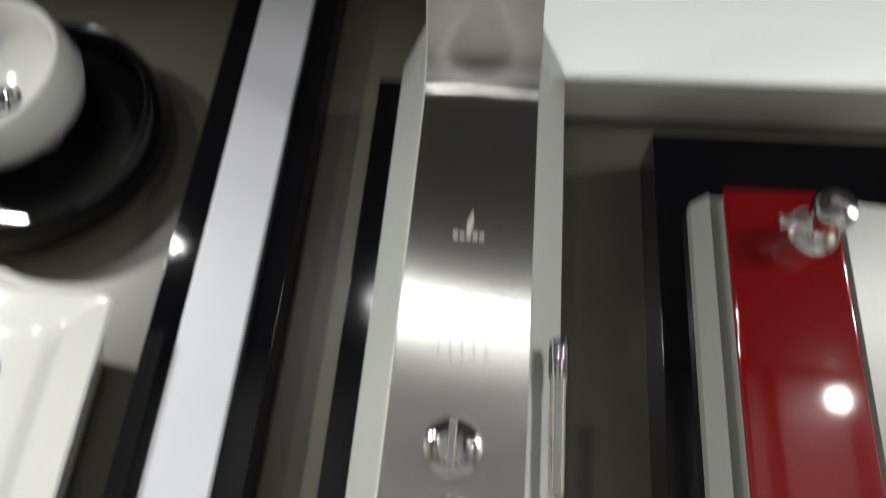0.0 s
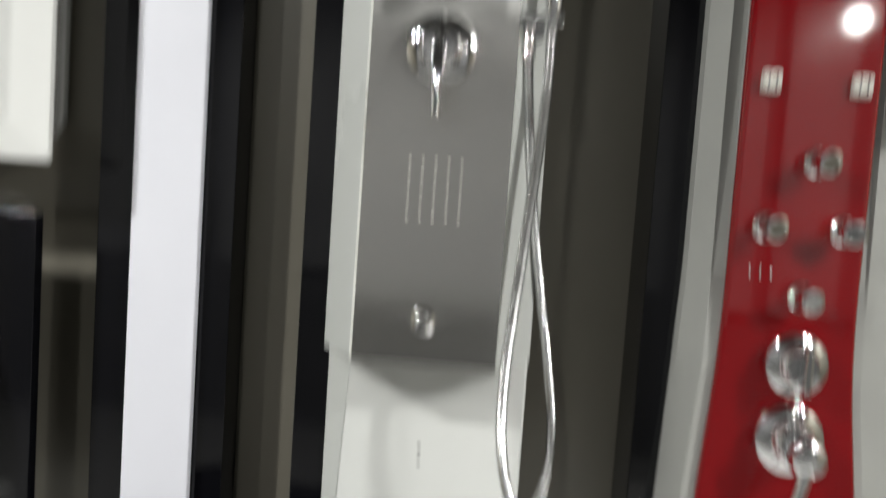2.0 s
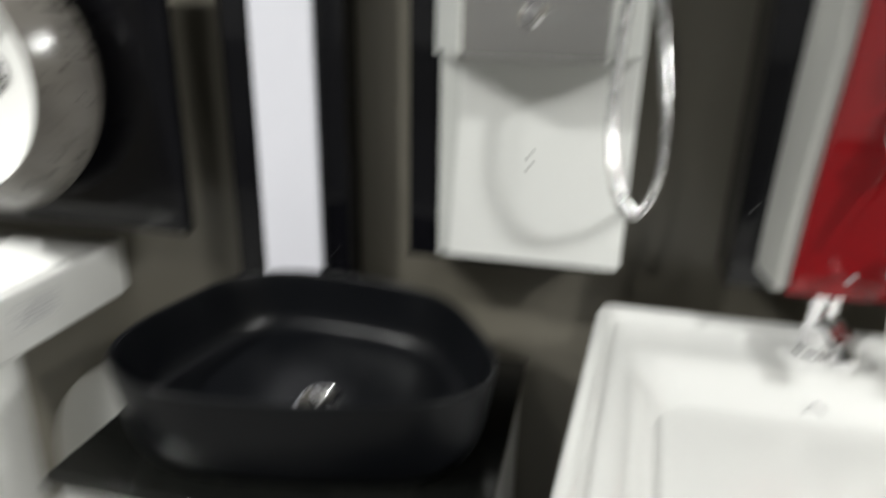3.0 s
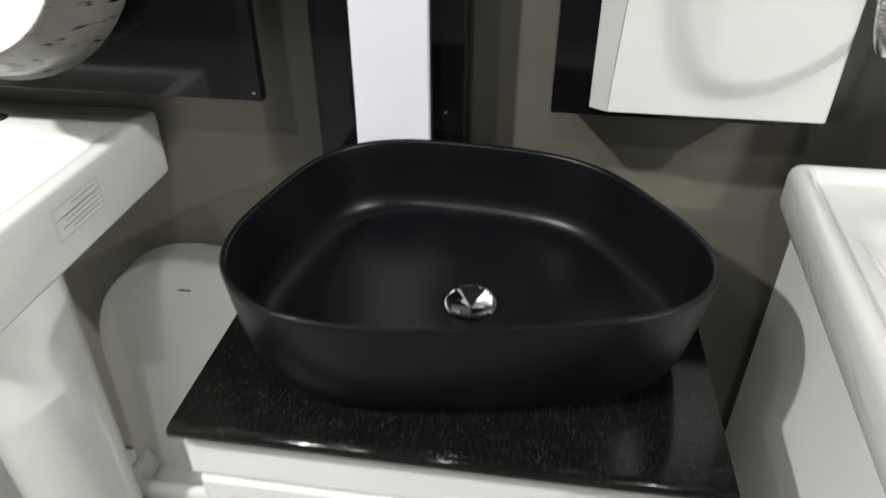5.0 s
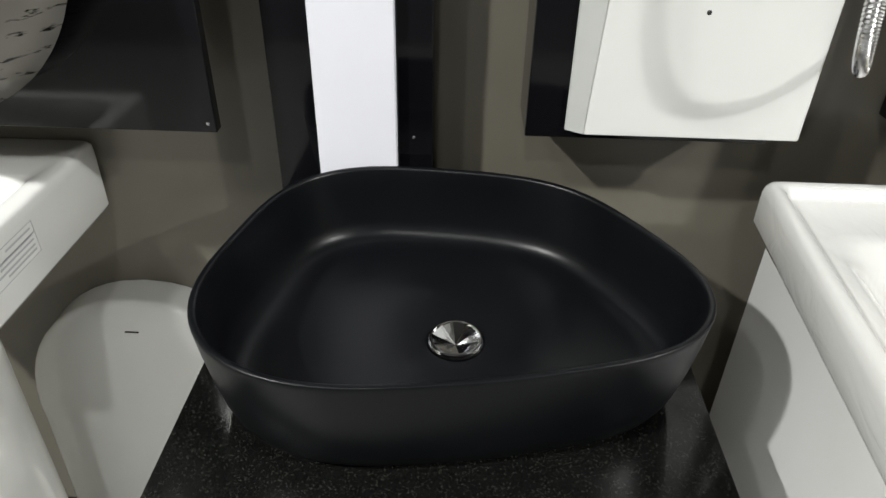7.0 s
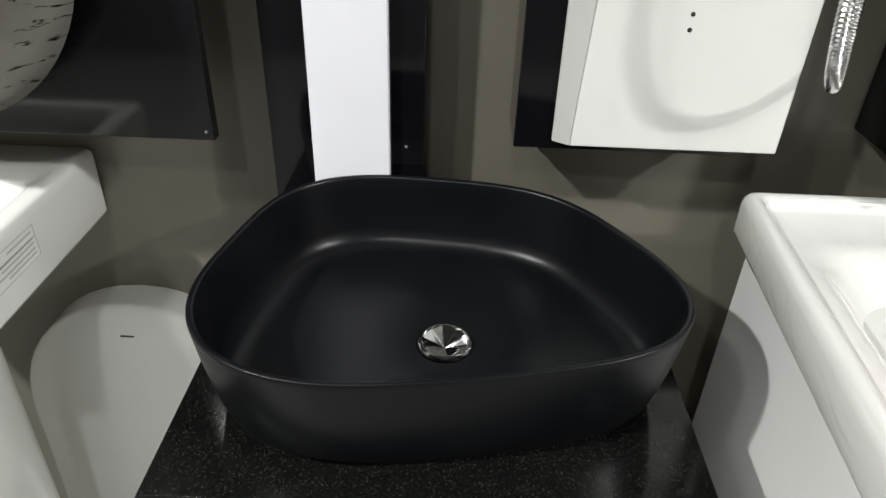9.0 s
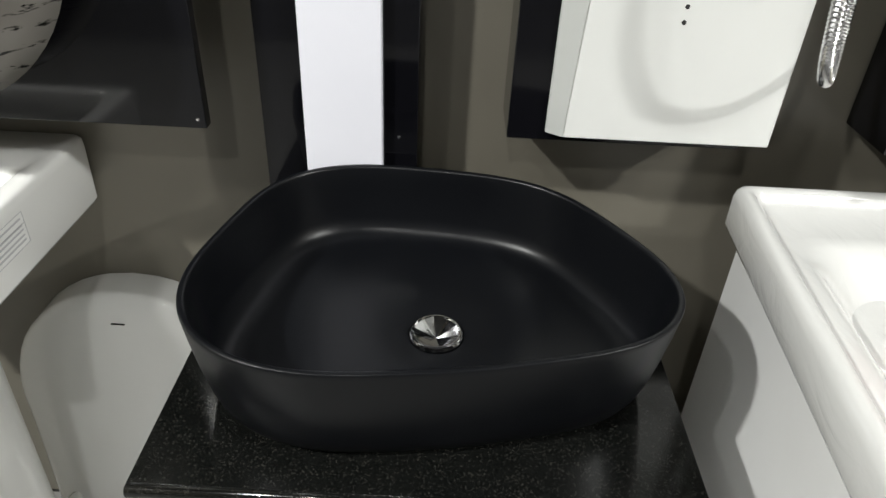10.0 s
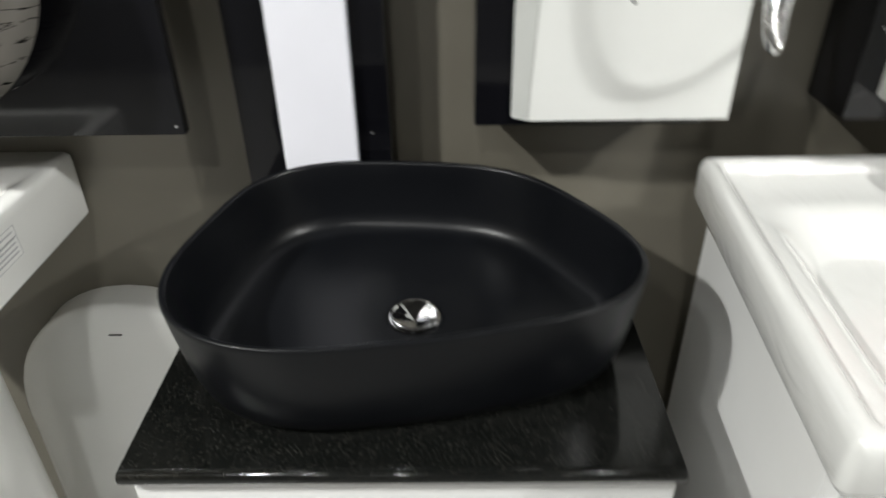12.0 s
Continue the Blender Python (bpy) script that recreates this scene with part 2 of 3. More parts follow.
def profile_sheet(levels, thick):
    """A plate bent along z: levels of (z, y, x_left, x_right), thick backwards."""
    rings = [[(xl, y, z), (xr, y, z), (xr, y + thick, z), (xl, y + thick, z)] for z, y, xl, xr in levels]
    return loft(rings)


def between(table, z):
    zs = [r[0] for r in table]
    return [float(np.interp(z, zs, [r[k] for r in table])) for k in range(1, len(table[0]))]


def smooth_levels(table, n):
    """Levels at even steps through a table of (z, ...), eased by averaging."""
    z0, z1 = table[0][0], table[-1][0]
    out, d = [], (z1 - z0) / n
    for i in range(n + 1):
        z = z0 + d * i
        near = [between(table, min(max(z + k * 0.02, z0), z1)) for k in (-2, -1, 0, 1, 2)]
        out.append((z, *[sum(v[k] for v in near) / 5 for k in range(len(near[0]))]))
    return out


# ---------------------------------------------------------------- structure
def structure(name, bm, mat, label="", **more):
    return tagged(part(name, bm, mat, None, label, **more), category=name.split("_")[0], kind="structure")


structure("wall_north", cuboid(-3.2, 3.2, WALL_Y, WALL_Y + 0.12, 0, CEIL), OLIVE, "olive grey satin laminate showroom wall")
structure("wall_south", cuboid(-3.2, 3.2, -2.57, -2.45, 0, CEIL), CEILING_DARK, "dark grey wall behind the aisle")
structure("wall_east", cuboid(3.2, 3.32, -2.57, WALL_Y + 0.12, 0, CEIL), OLIVE, "olive grey side wall of the showroom")
structure("wall_west", cuboid(-3.32, -3.2, -2.57, WALL_Y + 0.12, 0, CEIL), OLIVE, "olive grey side wall of the showroom")
structure("ceiling", cuboid(-3.32, 3.32, -2.57, WALL_Y + 0.12, CEIL, CEIL + 0.1), CEILING_DARK, "plain dark grey painted showroom ceiling")
light_box = tagged(new("trim_light_box"), "white illuminated fascia box above the shower panels", "trim", kind="structure")
part("housing", cuboid(-0.02, 2.2, 1.022, WALL_Y - 0.002, 2.600, CEIL - 0.002), CEILING_PAINT, light_box, bevel=0.003)
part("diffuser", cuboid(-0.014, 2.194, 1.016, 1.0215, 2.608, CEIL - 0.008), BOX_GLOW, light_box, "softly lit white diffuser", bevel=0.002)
floor = structure("floor", cuboid(-3.32, 3.32, -2.57, WALL_Y + 0.12, -0.12, -0.012), DARK, "grey ceramic floor tiles with dark joints")

# black wall pilaster with a white strip
pilaster = tagged(new("trim_pilaster"), "glossy black wall pilaster with a white strip down the middle", "trim", kind="structure")
part("backing_board", cuboid(-0.596, -0.368, 1.084, WALL_Y - 0.002, 0.02, CEIL - 0.003), BLACK_GLOSS, pilaster, bevel=0.002)
part("white_strip", cuboid(-0.532, -0.418, 1.068, 1.082, 0.02, CEIL - 0.004), STRIP_WHITE, pilaster, "white laminate strip", bevel=0.003)

def screw(at, parent, mat):
    part("screw_cap", lathe([(0.0022, 0.0), (0.0023, 0.0006), (0.0016, 0.0012), (0.0003, 0.0014)], at, "y", 12), mat, parent, "tiny bright screw cap", smooth=True)


screw((-0.395, 1.084, 0.972), pilaster, CHROME)


# surface-mounted spots under the ceiling
def downlight(x, y, d):
    t = thing("downlight", "round white surface-mounted ceiling spotlight, switched on", "ceiling light", "ceiling spotlights")
    part("housing", lathe([(0.09, 0.0), (0.108, -0.001), (0.110, -0.006), (0.110, -d), (0.104, -d - 0.003), (0.099, -d + 0.004), (0.096, -d + 0.02)], (x, y, CEIL - 0.002), caps=(True, False)), CEILING_PAINT, t, smooth=True)
    part("diffuser", lathe([(0.001, 0.0), (0.096, 0.0), (0.096, -0.004), (0.001, -0.006)], (x, y, CEIL - d + 0.016)), GLOW, t, "glowing diffuser", smooth=True)


for lx, ly, power, drop in LAMPS:
    downlight(lx, ly, drop)

# globe lamp over the far side of the aisle
globe_lamp = thing("pendant_light", "white glowing globe lamp hanging over the aisle", "pendant light")
part("ceiling_rose", lathe([(0.045, 0.0), (0.045, -0.012), (0.012, -0.022)], (2.05, -2.17, CEIL - 0.002), seg=28), CEILING_PAINT, globe_lamp, smooth=True)
part("stem", lathe([(0.006, 0.0), (0.006, -0.14)], (2.05, -2.17, CEIL - 0.02), seg=12), CHROME, globe_lamp, "thin chrome stem", smooth=True)
part("globe", lathe([(0.001, 0.072)] + [(0.072 * math.sin(math.pi * i / 14), 0.072 * math.cos(math.pi * i / 14)) for i in range(1, 14)] + [(0.001, -0.072)], (2.05, -2.17, 2.775), seg=32), GLOW, globe_lamp, "glowing white glass globe", smooth=True, angle=80)

# pale display boards across the aisle, which the glossy fronts mirror
for k in range(-9, 2):
    x = 2.005 + 0.51 * k
    if abs(x) < 2.9:
        t = thing("display_board", "pale grey display board on the wall across the aisle", "display board", "boards across the aisle")
        part("panel", cuboid(x - 0.205, x + 0.205, -2.448, -2.40, 1.10, 2.96), FAR_PANEL, t, bevel=0.004)


# ---------------------------------------------------------------- black granite top and white cabinet
def granite_top():
    t = thing("countertop", "polished black granite countertop with fine pale specks", "countertop")
    x0, x1, y0, y1, z0, z1 = -0.638, -0.027, 0.588, 1.092, 0.772, 0.790
    seam = y0 + 0.0095
    part("slab", cuboid(x0, x1, seam + 0.0002, y1, z0, z1), GRANITE, t, bevel=0.0012)
    rings = []
    for x in (x0, x0 + 0.0015, x1 - 0.0015, x1):
        e = 0.0012 if x in (x0, x1) else 0
        sec = [(seam, z0 + e), (seam, z1 - e)]
        for i in range(11):
            a = radians(90 + 180 * i / 10)
            sec.append((y0 + 0.0075 + (0.0075 - e) * math.cos(a), (z0 + z1) / 2 + ((z1 - z0) / 2 - e) * math.sin(a)))
        rings.append([(x, y, z) for y, z in sec])
    part("front_edge", loft(rings), GRANITE, t, "half-round polished front edge", smooth=True, angle=50)
    return t


granite_top()


def panelled_door(x0, x1, z0, z1, y, parent):
    """Shaker-like door with a raised field, its front face at y."""
    rings = []
    for inset, dy in ((0, 0.018), (0, 0.003), (0.003, 0.0), (0.030, 0.0), (0.036, 0.006), (0.046, 0.006), (0.058, 0.001), (0.062, 0.0)):
        a, b, c, d = x0 + inset, x1 - inset, z0 + inset, z1 - inset
        rings.append([(a, y + dy, c), (b, y + dy, c), (b, y + dy, d), (a, y + dy, d)])
    return part("door", loft(rings), LACQUER, parent, smooth=True, angle=25)


def white_cabinet():
    t = thing("cabinet", "white lacquered washbasin cabinet with two raised panel doors", "cabinet")
    x0, x1 = -0.628, -0.034
    part("carcass", cuboid(x0, x1, 0.622, 1.085, 0.09, 0.770), LACQUER, t, bevel=0.002)
    part("top_rail", cuboid(x0 - 0.004, x1 + 0.004, 0.604, 0.621, 0.698, 0.769), LACQUER, t, bevel=0.003)
    part("plinth", cuboid(x0 + 0.02, x1 - 0.02, 0.66, 1.07, 0.0, 0.089), LACQUER, t, bevel=0.002)
    mid = -0.318
    for a, b in ((x0 + 0.004, mid - 0.004), (mid + 0.004, x1 - 0.004)):
        d = panelled_door(a, b, 0.11, 0.690, 0.603, t)
    for x in (mid - 0.035, mid + 0.035):
        part("door_knob", lathe([(0.005, 0), (0.005, 0.012), (0.012, 0.016), (0.013, 0.022), (0.008, 0.027), (0.001, 0.028)], (x, 0.603, 0.40), "y", 20), CHROME, t, "small chrome knob", smooth=True)


white_cabinet()

# ---------------------------------------------------------------- matt black vessel basin
RIM = [0.251, -0.0133, -0.001, 0.0301, -0.0006, 0.0106, -0.0111, -0.0069, -0.0033, 0.0035, -0.0058, -0.0012, -0.0012, -0.0004, -0.001]


def rim_radius(a):
    return RIM[0] + sum(RIM[2 * k - 1] * math.cos(k * a) + RIM[2 * k] * math.sin(k * a) for k in range(1, 8))


def faceted_plug(at):
    """Shallow cone-shaped dish of flat polished facets inside a rounded rim."""
    n, rings = 40, []
    for r, z in ((0.0270, 0.0190), (0.0272, 0.0336), (0.0310, 0.0338), (0.0318, 0.0362), (0.0312, 0.0382), (0.0298, 0.0382)):
        rings.append([(at[0] + r * math.cos(2 * math.pi * i / n), at[1] + r * math.sin(2 * math.pi * i / n), at[2] + z) for i in range(n)])
    ring = []
    for i in range(n):
        a, step = 2 * math.pi * i / n, 2 * math.pi / 10
        r = 0.0292 * math.cos(step / 2) / math.cos((a + 0.2) % step - step / 2)
        ring.append((at[0] + r * math.cos(a), at[1] + r * math.sin(a), at[2] + 0.0378 - 0.0020 * abs((a + 0.2) / step % 2 - 1)))
    tip = [(at[0] + 0.004 * (x - at[0]), at[1] + 0.004 * (y - at[1]), at[2] + 0.0250) for x, y, z in ring]
    return loft(rings + [ring, tip])


def vessel_basin():
    t = thing("vessel_basin", "matt black asymmetric ceramic vessel basin on black granite", "washbasin")
    cx, cy, z0, n = -0.33, 0.84, 0.7905, 144
    outer = [(0.80, 0.0), (0.845, 0.001), (0.878, 0.005), (0.906, 0.013), (0.928, 0.025), (0.945, 0.042), (0.966, 0.072), (0.986, 0.108), (0.998, 0.137), (1.0, 0.1415), (0.9985, 0.1440), (0.994, 0.1450)]
    inner = [(0.0055, 0.1450), (0.0075, 0.1438), (0.0085, 0.141)]
    rings = []

    def ring(scale, z, inset=0.0):
        pts = []
        for i in range(n):
            a = 2 * math.pi * i / n
            r = rim_radius(a) * scale - inset
            pts.append((cx + 1.018 * r * math.cos(a), cy + r * math.sin(a), z0 + z))
        return pts

    for s, z in outer:
        rings.append(ring(s, z))
    for i, z in inner:
        rings.append(ring(1.0, z, i))
    for s, z in ((0.958, 0.118), (0.942, 0.088), (0.926, 0.064), (0.908, 0.050), (0.880, 0.0415), (0.84, 0.0368), (0.78, 0.0350), (0.6, 0.0335), (0.35, 0.032), (0.14, 0.031)):
        rings.append(ring(s, z))
    rings.append([(-0.325 + 0.036 * math.cos(2 * math.pi * i / n), 0.819 + 0.036 * math.sin(2 * math.pi * i / n), z0 + 0.0305) for i in range(n)])
    rings[-2] = [(-0.325 + 0.042 * math.cos(2 * math.pi * i / n), 0.819 + 0.042 * math.sin(2 * math.pi * i / n), z0 + 0.0315) for i in range(n)]
    rings.append([(-0.325 + 0.0315 * math.cos(2 * math.pi * i / n), 0.819 + 0.0315 * math.sin(2 * math.pi * i / n), z0 + 0.012) for i in range(n)])
    part("bowl", loft(rings), MATT_BLACK, t, smooth=True, angle=60)
    drain = part("drain", lathe([(0.020, 0.0135), (0.031, 0.014), (0.033, 0.0305), (0.0345, 0.0318), (0.0335, 0.0332), (0.0305, 0.0335), (0.029, 0.032), (0.0283, 0.018), (0.001, 0.018)], (-0.325, 0.819, z0)), CHROME, t, "chrome pop-up drain", smooth=True)
    part("plug", faceted_plug((-0.325, 0.819, z0)), CHROME, drain, "polished faceted chrome plug")


vessel_basin()


# ---------------------------------------------------------------- vanity unit with inset basin
def vanity():
    t = thing("vanity_cabinet", "glossy white vanity cabinet standing beside the granite counter", "cabinet")
    part("carcass", loft([[(0.074, 0.535, z), (0.675, 0.535, z), (0.675, 1.028, z), (0.122, 1.028, z)] for z in (0.20, 0.884)]), LACQUER, t, bevel=0.003)
    for a, b in ((0.072, 0.370), (0.374, 0.672)):
        part("door", cuboid(a, b, 0.512, 0.533, 0.21, 0.872), LACQUER, t, bevel=0.004)
    for x in (0.14, 0.64):
        for y in (0.57, 0.99):
            part("leg", lathe([(0.018, 0), (0.02, 0.01), (0.016, 0.02), (0.016, 0.199)], (x, y, 0.0), seg=16), CHROME, t, smooth=True)

    b = thing("inset_basin", "white glazed ceramic basin still in its clear wrinkled film", "washbasin")
    x0, x1, y0, y1, zt = 0.066, 0.708, 0.480, 1.030, 0.954

    def rr(i, z, r):
        return rounded_rect(x0 + i, x1 - i, y0 + i, y1 - i, r, z)

    def lean(ring):
        return [(x - 0.075 * (y1 - y) * (x1 - x) / (x1 - x0) + 0.022 * (x1 - x) / (x1 - x0), y, z) for x, y, z in ring]

    rings = [rr(0.012, 0.885, 0.012), rr(0.003, 0.8865, 0.014), rr(0.0, 0.894, 0.016), rr(0.0, 0.938, 0.016), rr(0.002, 0.947, 0.016), rr(0.006, 0.952, 0.015), rr(0.012, zt, 0.014), rr(0.020, 0.953, 0.014), rr(0.025, 0.948, 0.014), rr(0.028, 0.940, 0.014), rr(0.034, 0.9355, 0.016)]

    def bowl(i, z, r):
        return rounded_rect(x0 + 0.066 + i, x1 - 0.066 - i, y0 + 0.050 + i, y1 - 0.135 - i, r, z)

    rings += [bowl(-0.026, 0.9350, 0.04), bowl(-0.012, 0.9340, 0.045), bowl(-0.002, 0.930, 0.05), bowl(0.008, 0.922, 0.055), bowl(0.022, 0.905, 0.06), bowl(0.040, 0.885, 0.065), bowl(0.062, 0.868, 0.07), bowl(0.088, 0.855, 0.07), bowl(0.117, 0.844, 0.06), bowl(0.145, 0.838, 0.045)]
    part("ceramic", loft([lean(r) for r in rings]), WRAPPED, b, smooth=True, angle=60)
    part("drain", lathe([(0.024, 0.0), (0.032, 0.001), (0.032, 0.005), (0.026, 0.006), (0.022, 0.003), (0.001, 0.003)], (0.372, 0.680, 0.8375)), CHROME, b, "chrome drain", smooth=True)
    part("overflow", lathe([(0.009, 0.0), (0.014, 0.001), (0.014, 0.004), (0.010, 0.004), (0.009, 0.0015), (0.001, 0.001)], (0.39, 0.866, 0.894), "y", 24), CHROME, b, "chrome overflow ring", smooth=True)

    f = thing("basin_tap", "chrome single lever basin tap on the white basin", "tap")
    tx, ty, tz = 0.405, 0.965, 0.9345
    part("body", lathe([(0.026, 0.0), (0.026, 0.006), (0.022, 0.010), (0.021, 0.085), (0.023, 0.09), (0.022, 0.112), (0.015, 0.118), (0.001, 0.119)], (tx, ty, tz), seg=28), CHROME, f, smooth=True)
    part("spout", tube(spline([(tx, ty - 0.01, tz + 0.055), (tx, ty - 0.05, tz + 0.068), (tx, ty - 0.10, tz + 0.064), (tx, ty - 0.125, tz + 0.048)], 6), 0.0135, 14), CHROME, f, smooth=True)
    part("lever", tube(spline([(tx, ty, tz + 0.115), (tx, ty - 0.02, tz + 0.135), (tx, ty - 0.075, tz + 0.150)], 6), lambda i: 0.008 - 0.0002 * i, 12), CHROME, f, smooth=True)


vanity()


# ---------------------------------------------------------------- pedestal washbasin
def pedestal_basin():
    b = thing("pedestal_basin", "white rectangular ceramic washbasin with a paper label on its side", "washbasin")
    x0, x1, y0, y1 = -1.345, -0.903, 0.682, 1.147

    def rr(i, z, r, dy=0.0):
        return rounded_rect(x0 + i, x1 - i, y0 + i, y1 - i - dy, r, z)

    rings = [rr(0.016, 0.803, 0.010), rr(0.006, 0.804, 0.010), rr(0.002, 0.811, 0.010), rr(0.0, 0.905, 0.014), rr(0.001, 0.917, 0.014), rr(0.006, 0.922, 0.012), rr(0.030, 0.922, 0.012, 0.09), rr(0.036, 0.918, 0.016, 0.09), rr(0.05, 0.890, 0.03, 0.09), rr(0.075, 0.850, 0.045, 0.09), rr(0.12, 0.838, 0.05, 0.09), rr(0.15, 0.834, 0.03, 0.05)]
    part("ceramic", loft(rings), CERAMIC, b, smooth=True, angle=60)
    part("tap_hole", lathe([(0.016, 0.0), (0.019, 0.0012), (0.019, 0.0), (0.001, 0.0004)], (-1.15, 1.07, 0.9222), seg=24), DARK, b, "dark tap hole")
    part("drain", lathe([(0.001, 0.002), (0.020, 0.003), (0.026, 0.002), (0.026, 0.0)], (-1.12, 0.86, 0.8345), seg=24), DARK, b, "dark drain hole", smooth=True)
    part("overflow", cuboid(-1.165, -1.135, 1.008, 1.014, 0.880, 0.889), DARK, b, "dark overflow slot")
    lab = part("paper_label", cuboid(-0.9042, -0.9030, 0.835, 0.945, 0.848, 0.898), PAPER, b, "white printed paper label")
    for k, (w, dz) in enumerate(((0.06, 0.041), (0.085, 0.031), (0.08, 0.024), (0.09, 0.016), (0.07, 0.009))):
        part("print_line", cuboid(-0.9029, -0.9025, 0.94 - w, 0.937, 0.848 + dz - 0.0014, 0.848 + dz + 0.0014), INK, lab)
    for y in (0.8362, 0.9438):
        part("print_border", cuboid(-0.9029, -0.9025, y - 0.0006, y + 0.0006, 0.849, 0.897), INK, lab)
    for z in (0.8492, 0.8968, 0.880):
        part("print_border", cuboid(-0.9029, -0.9025, 0.836, 0.944, z - 0.0005, z + 0.0005), INK, lab)

    p = thing("basin_pedestal", "white glazed ceramic pedestal under the rectangular washbasin", "pedestal")
    rings = []
    for z, hw, yf in ((0.031, 0.114, 0.822), (0.12, 0.112, 0.822), (0.35, 0.116, 0.819), (0.6, 0.120, 0.80), (0.74, 0.124, 0.795), (0.785, 0.132, 0.788), (0.802, 0.145, 0.778)):
        c = min(0.05, hw * 0.45)
        ring = []
        sec = [(-hw + 0.05, 0.97), (-hw + 0.012, 0.93), (-hw, 0.90), (-hw, yf + c * 1.3), (-hw + c * 0.3, yf + c * 0.7), (-hw + c, yf + c * 0.15), (-hw + c * 2, yf - 0.0), (hw - c * 2, yf - 0.0), (hw - c, yf + c * 0.15), (hw - c * 0.3, yf + c * 0.7), (hw, yf + c * 1.3), (hw, 0.90), (hw - 0.012, 0.93), (hw - 0.05, 0.97)]
        rings.append([(-1.118 + x, y, z) for x, y in sec])
    part("column", loft(rings), CERAMIC, p, smooth=True, angle=50)
    part("foot", loft([rounded_rect(-1.118 - hw, -1.118 + hw, yf, 0.97, 0.045, z) for z, hw, yf in ((0.0, 0.121, 0.813), (0.012, 0.121, 0.813), (0.024, 0.118, 0.817), (0.0305, 0.113, 0.823))]), CERAMIC, p, "slightly flared foot", smooth=True, angle=50)


pedestal_basin()


# ---------------------------------------------------------------- arched ceramic urinal on the floor
def urinal():
    t = thing("urinal", "white glazed ceramic urinal with arched top standing against the wall", "urinal")
    cx, rings, n = -0.885, [], 40

    def half_width(z):
        if z < 0.05:
            return 0.245 + 0.015 * (1 - z / 0.05)
        if z < 0.36:
            return 0.245
        u = min((z - 0.36) / 0.288, 1.0)
        return 0.245 * math.sqrt(max(1 - u ** 2.1, 0.0)) + 0.002

    levels = [0.0, 0.02, 0.05, 0.1, 0.18, 0.26, 0.34, 0.38, 0.42, 0.46, 0.50, 0.53, 0.56, 0.588, 0.610, 0.626, 0.637, 0.644, 0.648]
    for z in levels:
        hw = half_width(z)
        fwd = 0.085 - 0.055 * min(max((z - 0.03) / 0.40, 0), 1) ** 0.8
        fwd *= math.sqrt(max(1 - max((z - 0.575) / 0.078, 0) ** 2, 0.02))
        ring = []
        for i in range(n):
            a = math.pi * i / (n - 1)
            s = math.sin(a) ** 0.55
            ring.append((cx - hw * math.cos(a), 1.100 - fwd * s, z))
        ring += [(cx + hw, 1.148, z), (cx - hw, 1.148, z)]
        rings.append(ring)
    part("ceramic", loft(rings), CERAMIC, t, smooth=True, angle=60)
    lip = [rounded_rect(-0.885 - hw, -0.885 + hw, yf, 1.075, r, z) for z, hw, yf, r in ((0.0, 0.205, 0.955, 0.045), (0.014, 0.205, 0.955, 0.045), (0.03, 0.190, 0.968, 0.045), (0.06, 0.186, 0.966, 0.045), (0.10, 0.196, 0.956, 0.048), (0.122, 0.200, 0.952, 0.048), (0.136, 0.196, 0.956, 0.046), (0.141, 0.186, 0.966, 0.04), (0.136, 0.176, 0.976, 0.035), (0.10, 0.160, 0.985, 0.03))]
    part("lip", loft(lip), CERAMIC, t, "projecting rounded bowl at the foot", smooth=True, angle=60)
    part("slot", cuboid(-0.903, -0.879, 1.0685, 1.075, 0.590, 0.5918), DARK, t, "thin dark water slot")


urinal()


# ---------------------------------------------------------------- wall-hung sample basins
def bowl_on_wall(cx, cz, y_back, y_rim, r_rim, r_max, out_mat, in_mat, t, r_back=0.10, inner_depth=0.85):
    d = y_back - y_rim
    prof = [(r_back, 0.0), (r_back + 0.35 * (r_max - r_back), 0.02 * d), (r_max * 0.93, 0.16 * d), (r_max, 0.42 * d), (0.5 * (r_max + r_rim) + 0.004, 0.75 * d), (r_rim + 0.006, 0.97 * d), (r_rim + 0.003, d), (r_rim, 1.004 * d)]
    part("outer_shell", lathe(prof, (cx, y_back, cz), "y", 64, (True, False)), out_mat, t, smooth=True, angle=60)
    prof = [(r_rim, 1.004 * d), (r_rim - 0.005, d), (r_rim - 0.012, 0.9 * d), (r_rim * 0.88, 0.55 * d), (r_rim * 0.66, (1 - inner_depth) * d + 0.02), (r_rim * 0.4, (1 - inner_depth) * d + 0.008), (0.035, (1 - inner_depth) * d)]
    part("inner_bowl", lathe(prof, (cx, y_back, cz), "y", 64, (False, True)), in_mat, t, "white glazed inside" if in_mat is CERAMIC else "", smooth=True, angle=60)
    drain = part("drain", lathe([(0.034, 0.0), (0.036, 0.004), (0.030, 0.006), (0.026, 0.003), (0.001, 0.003)], (cx, y_back - (1 - inner_depth) * d, cz), "y", 32), CHROME, t, "chrome grid drain", smooth=True)
    for k in range(10):
        a = 2 * math.pi * k / 10
        r = 0.018 if k % 2 else 0.010
        part("drain_hole", lathe([(0.0035, 0.0), (0.0035, 0.0006), (0.0005, 0.0006)], (cx + r * math.cos(a), y_back - (1 - inner_depth) * d - 0.0032, cz + r * math.sin(a)), "y", 10), DARK, drain)


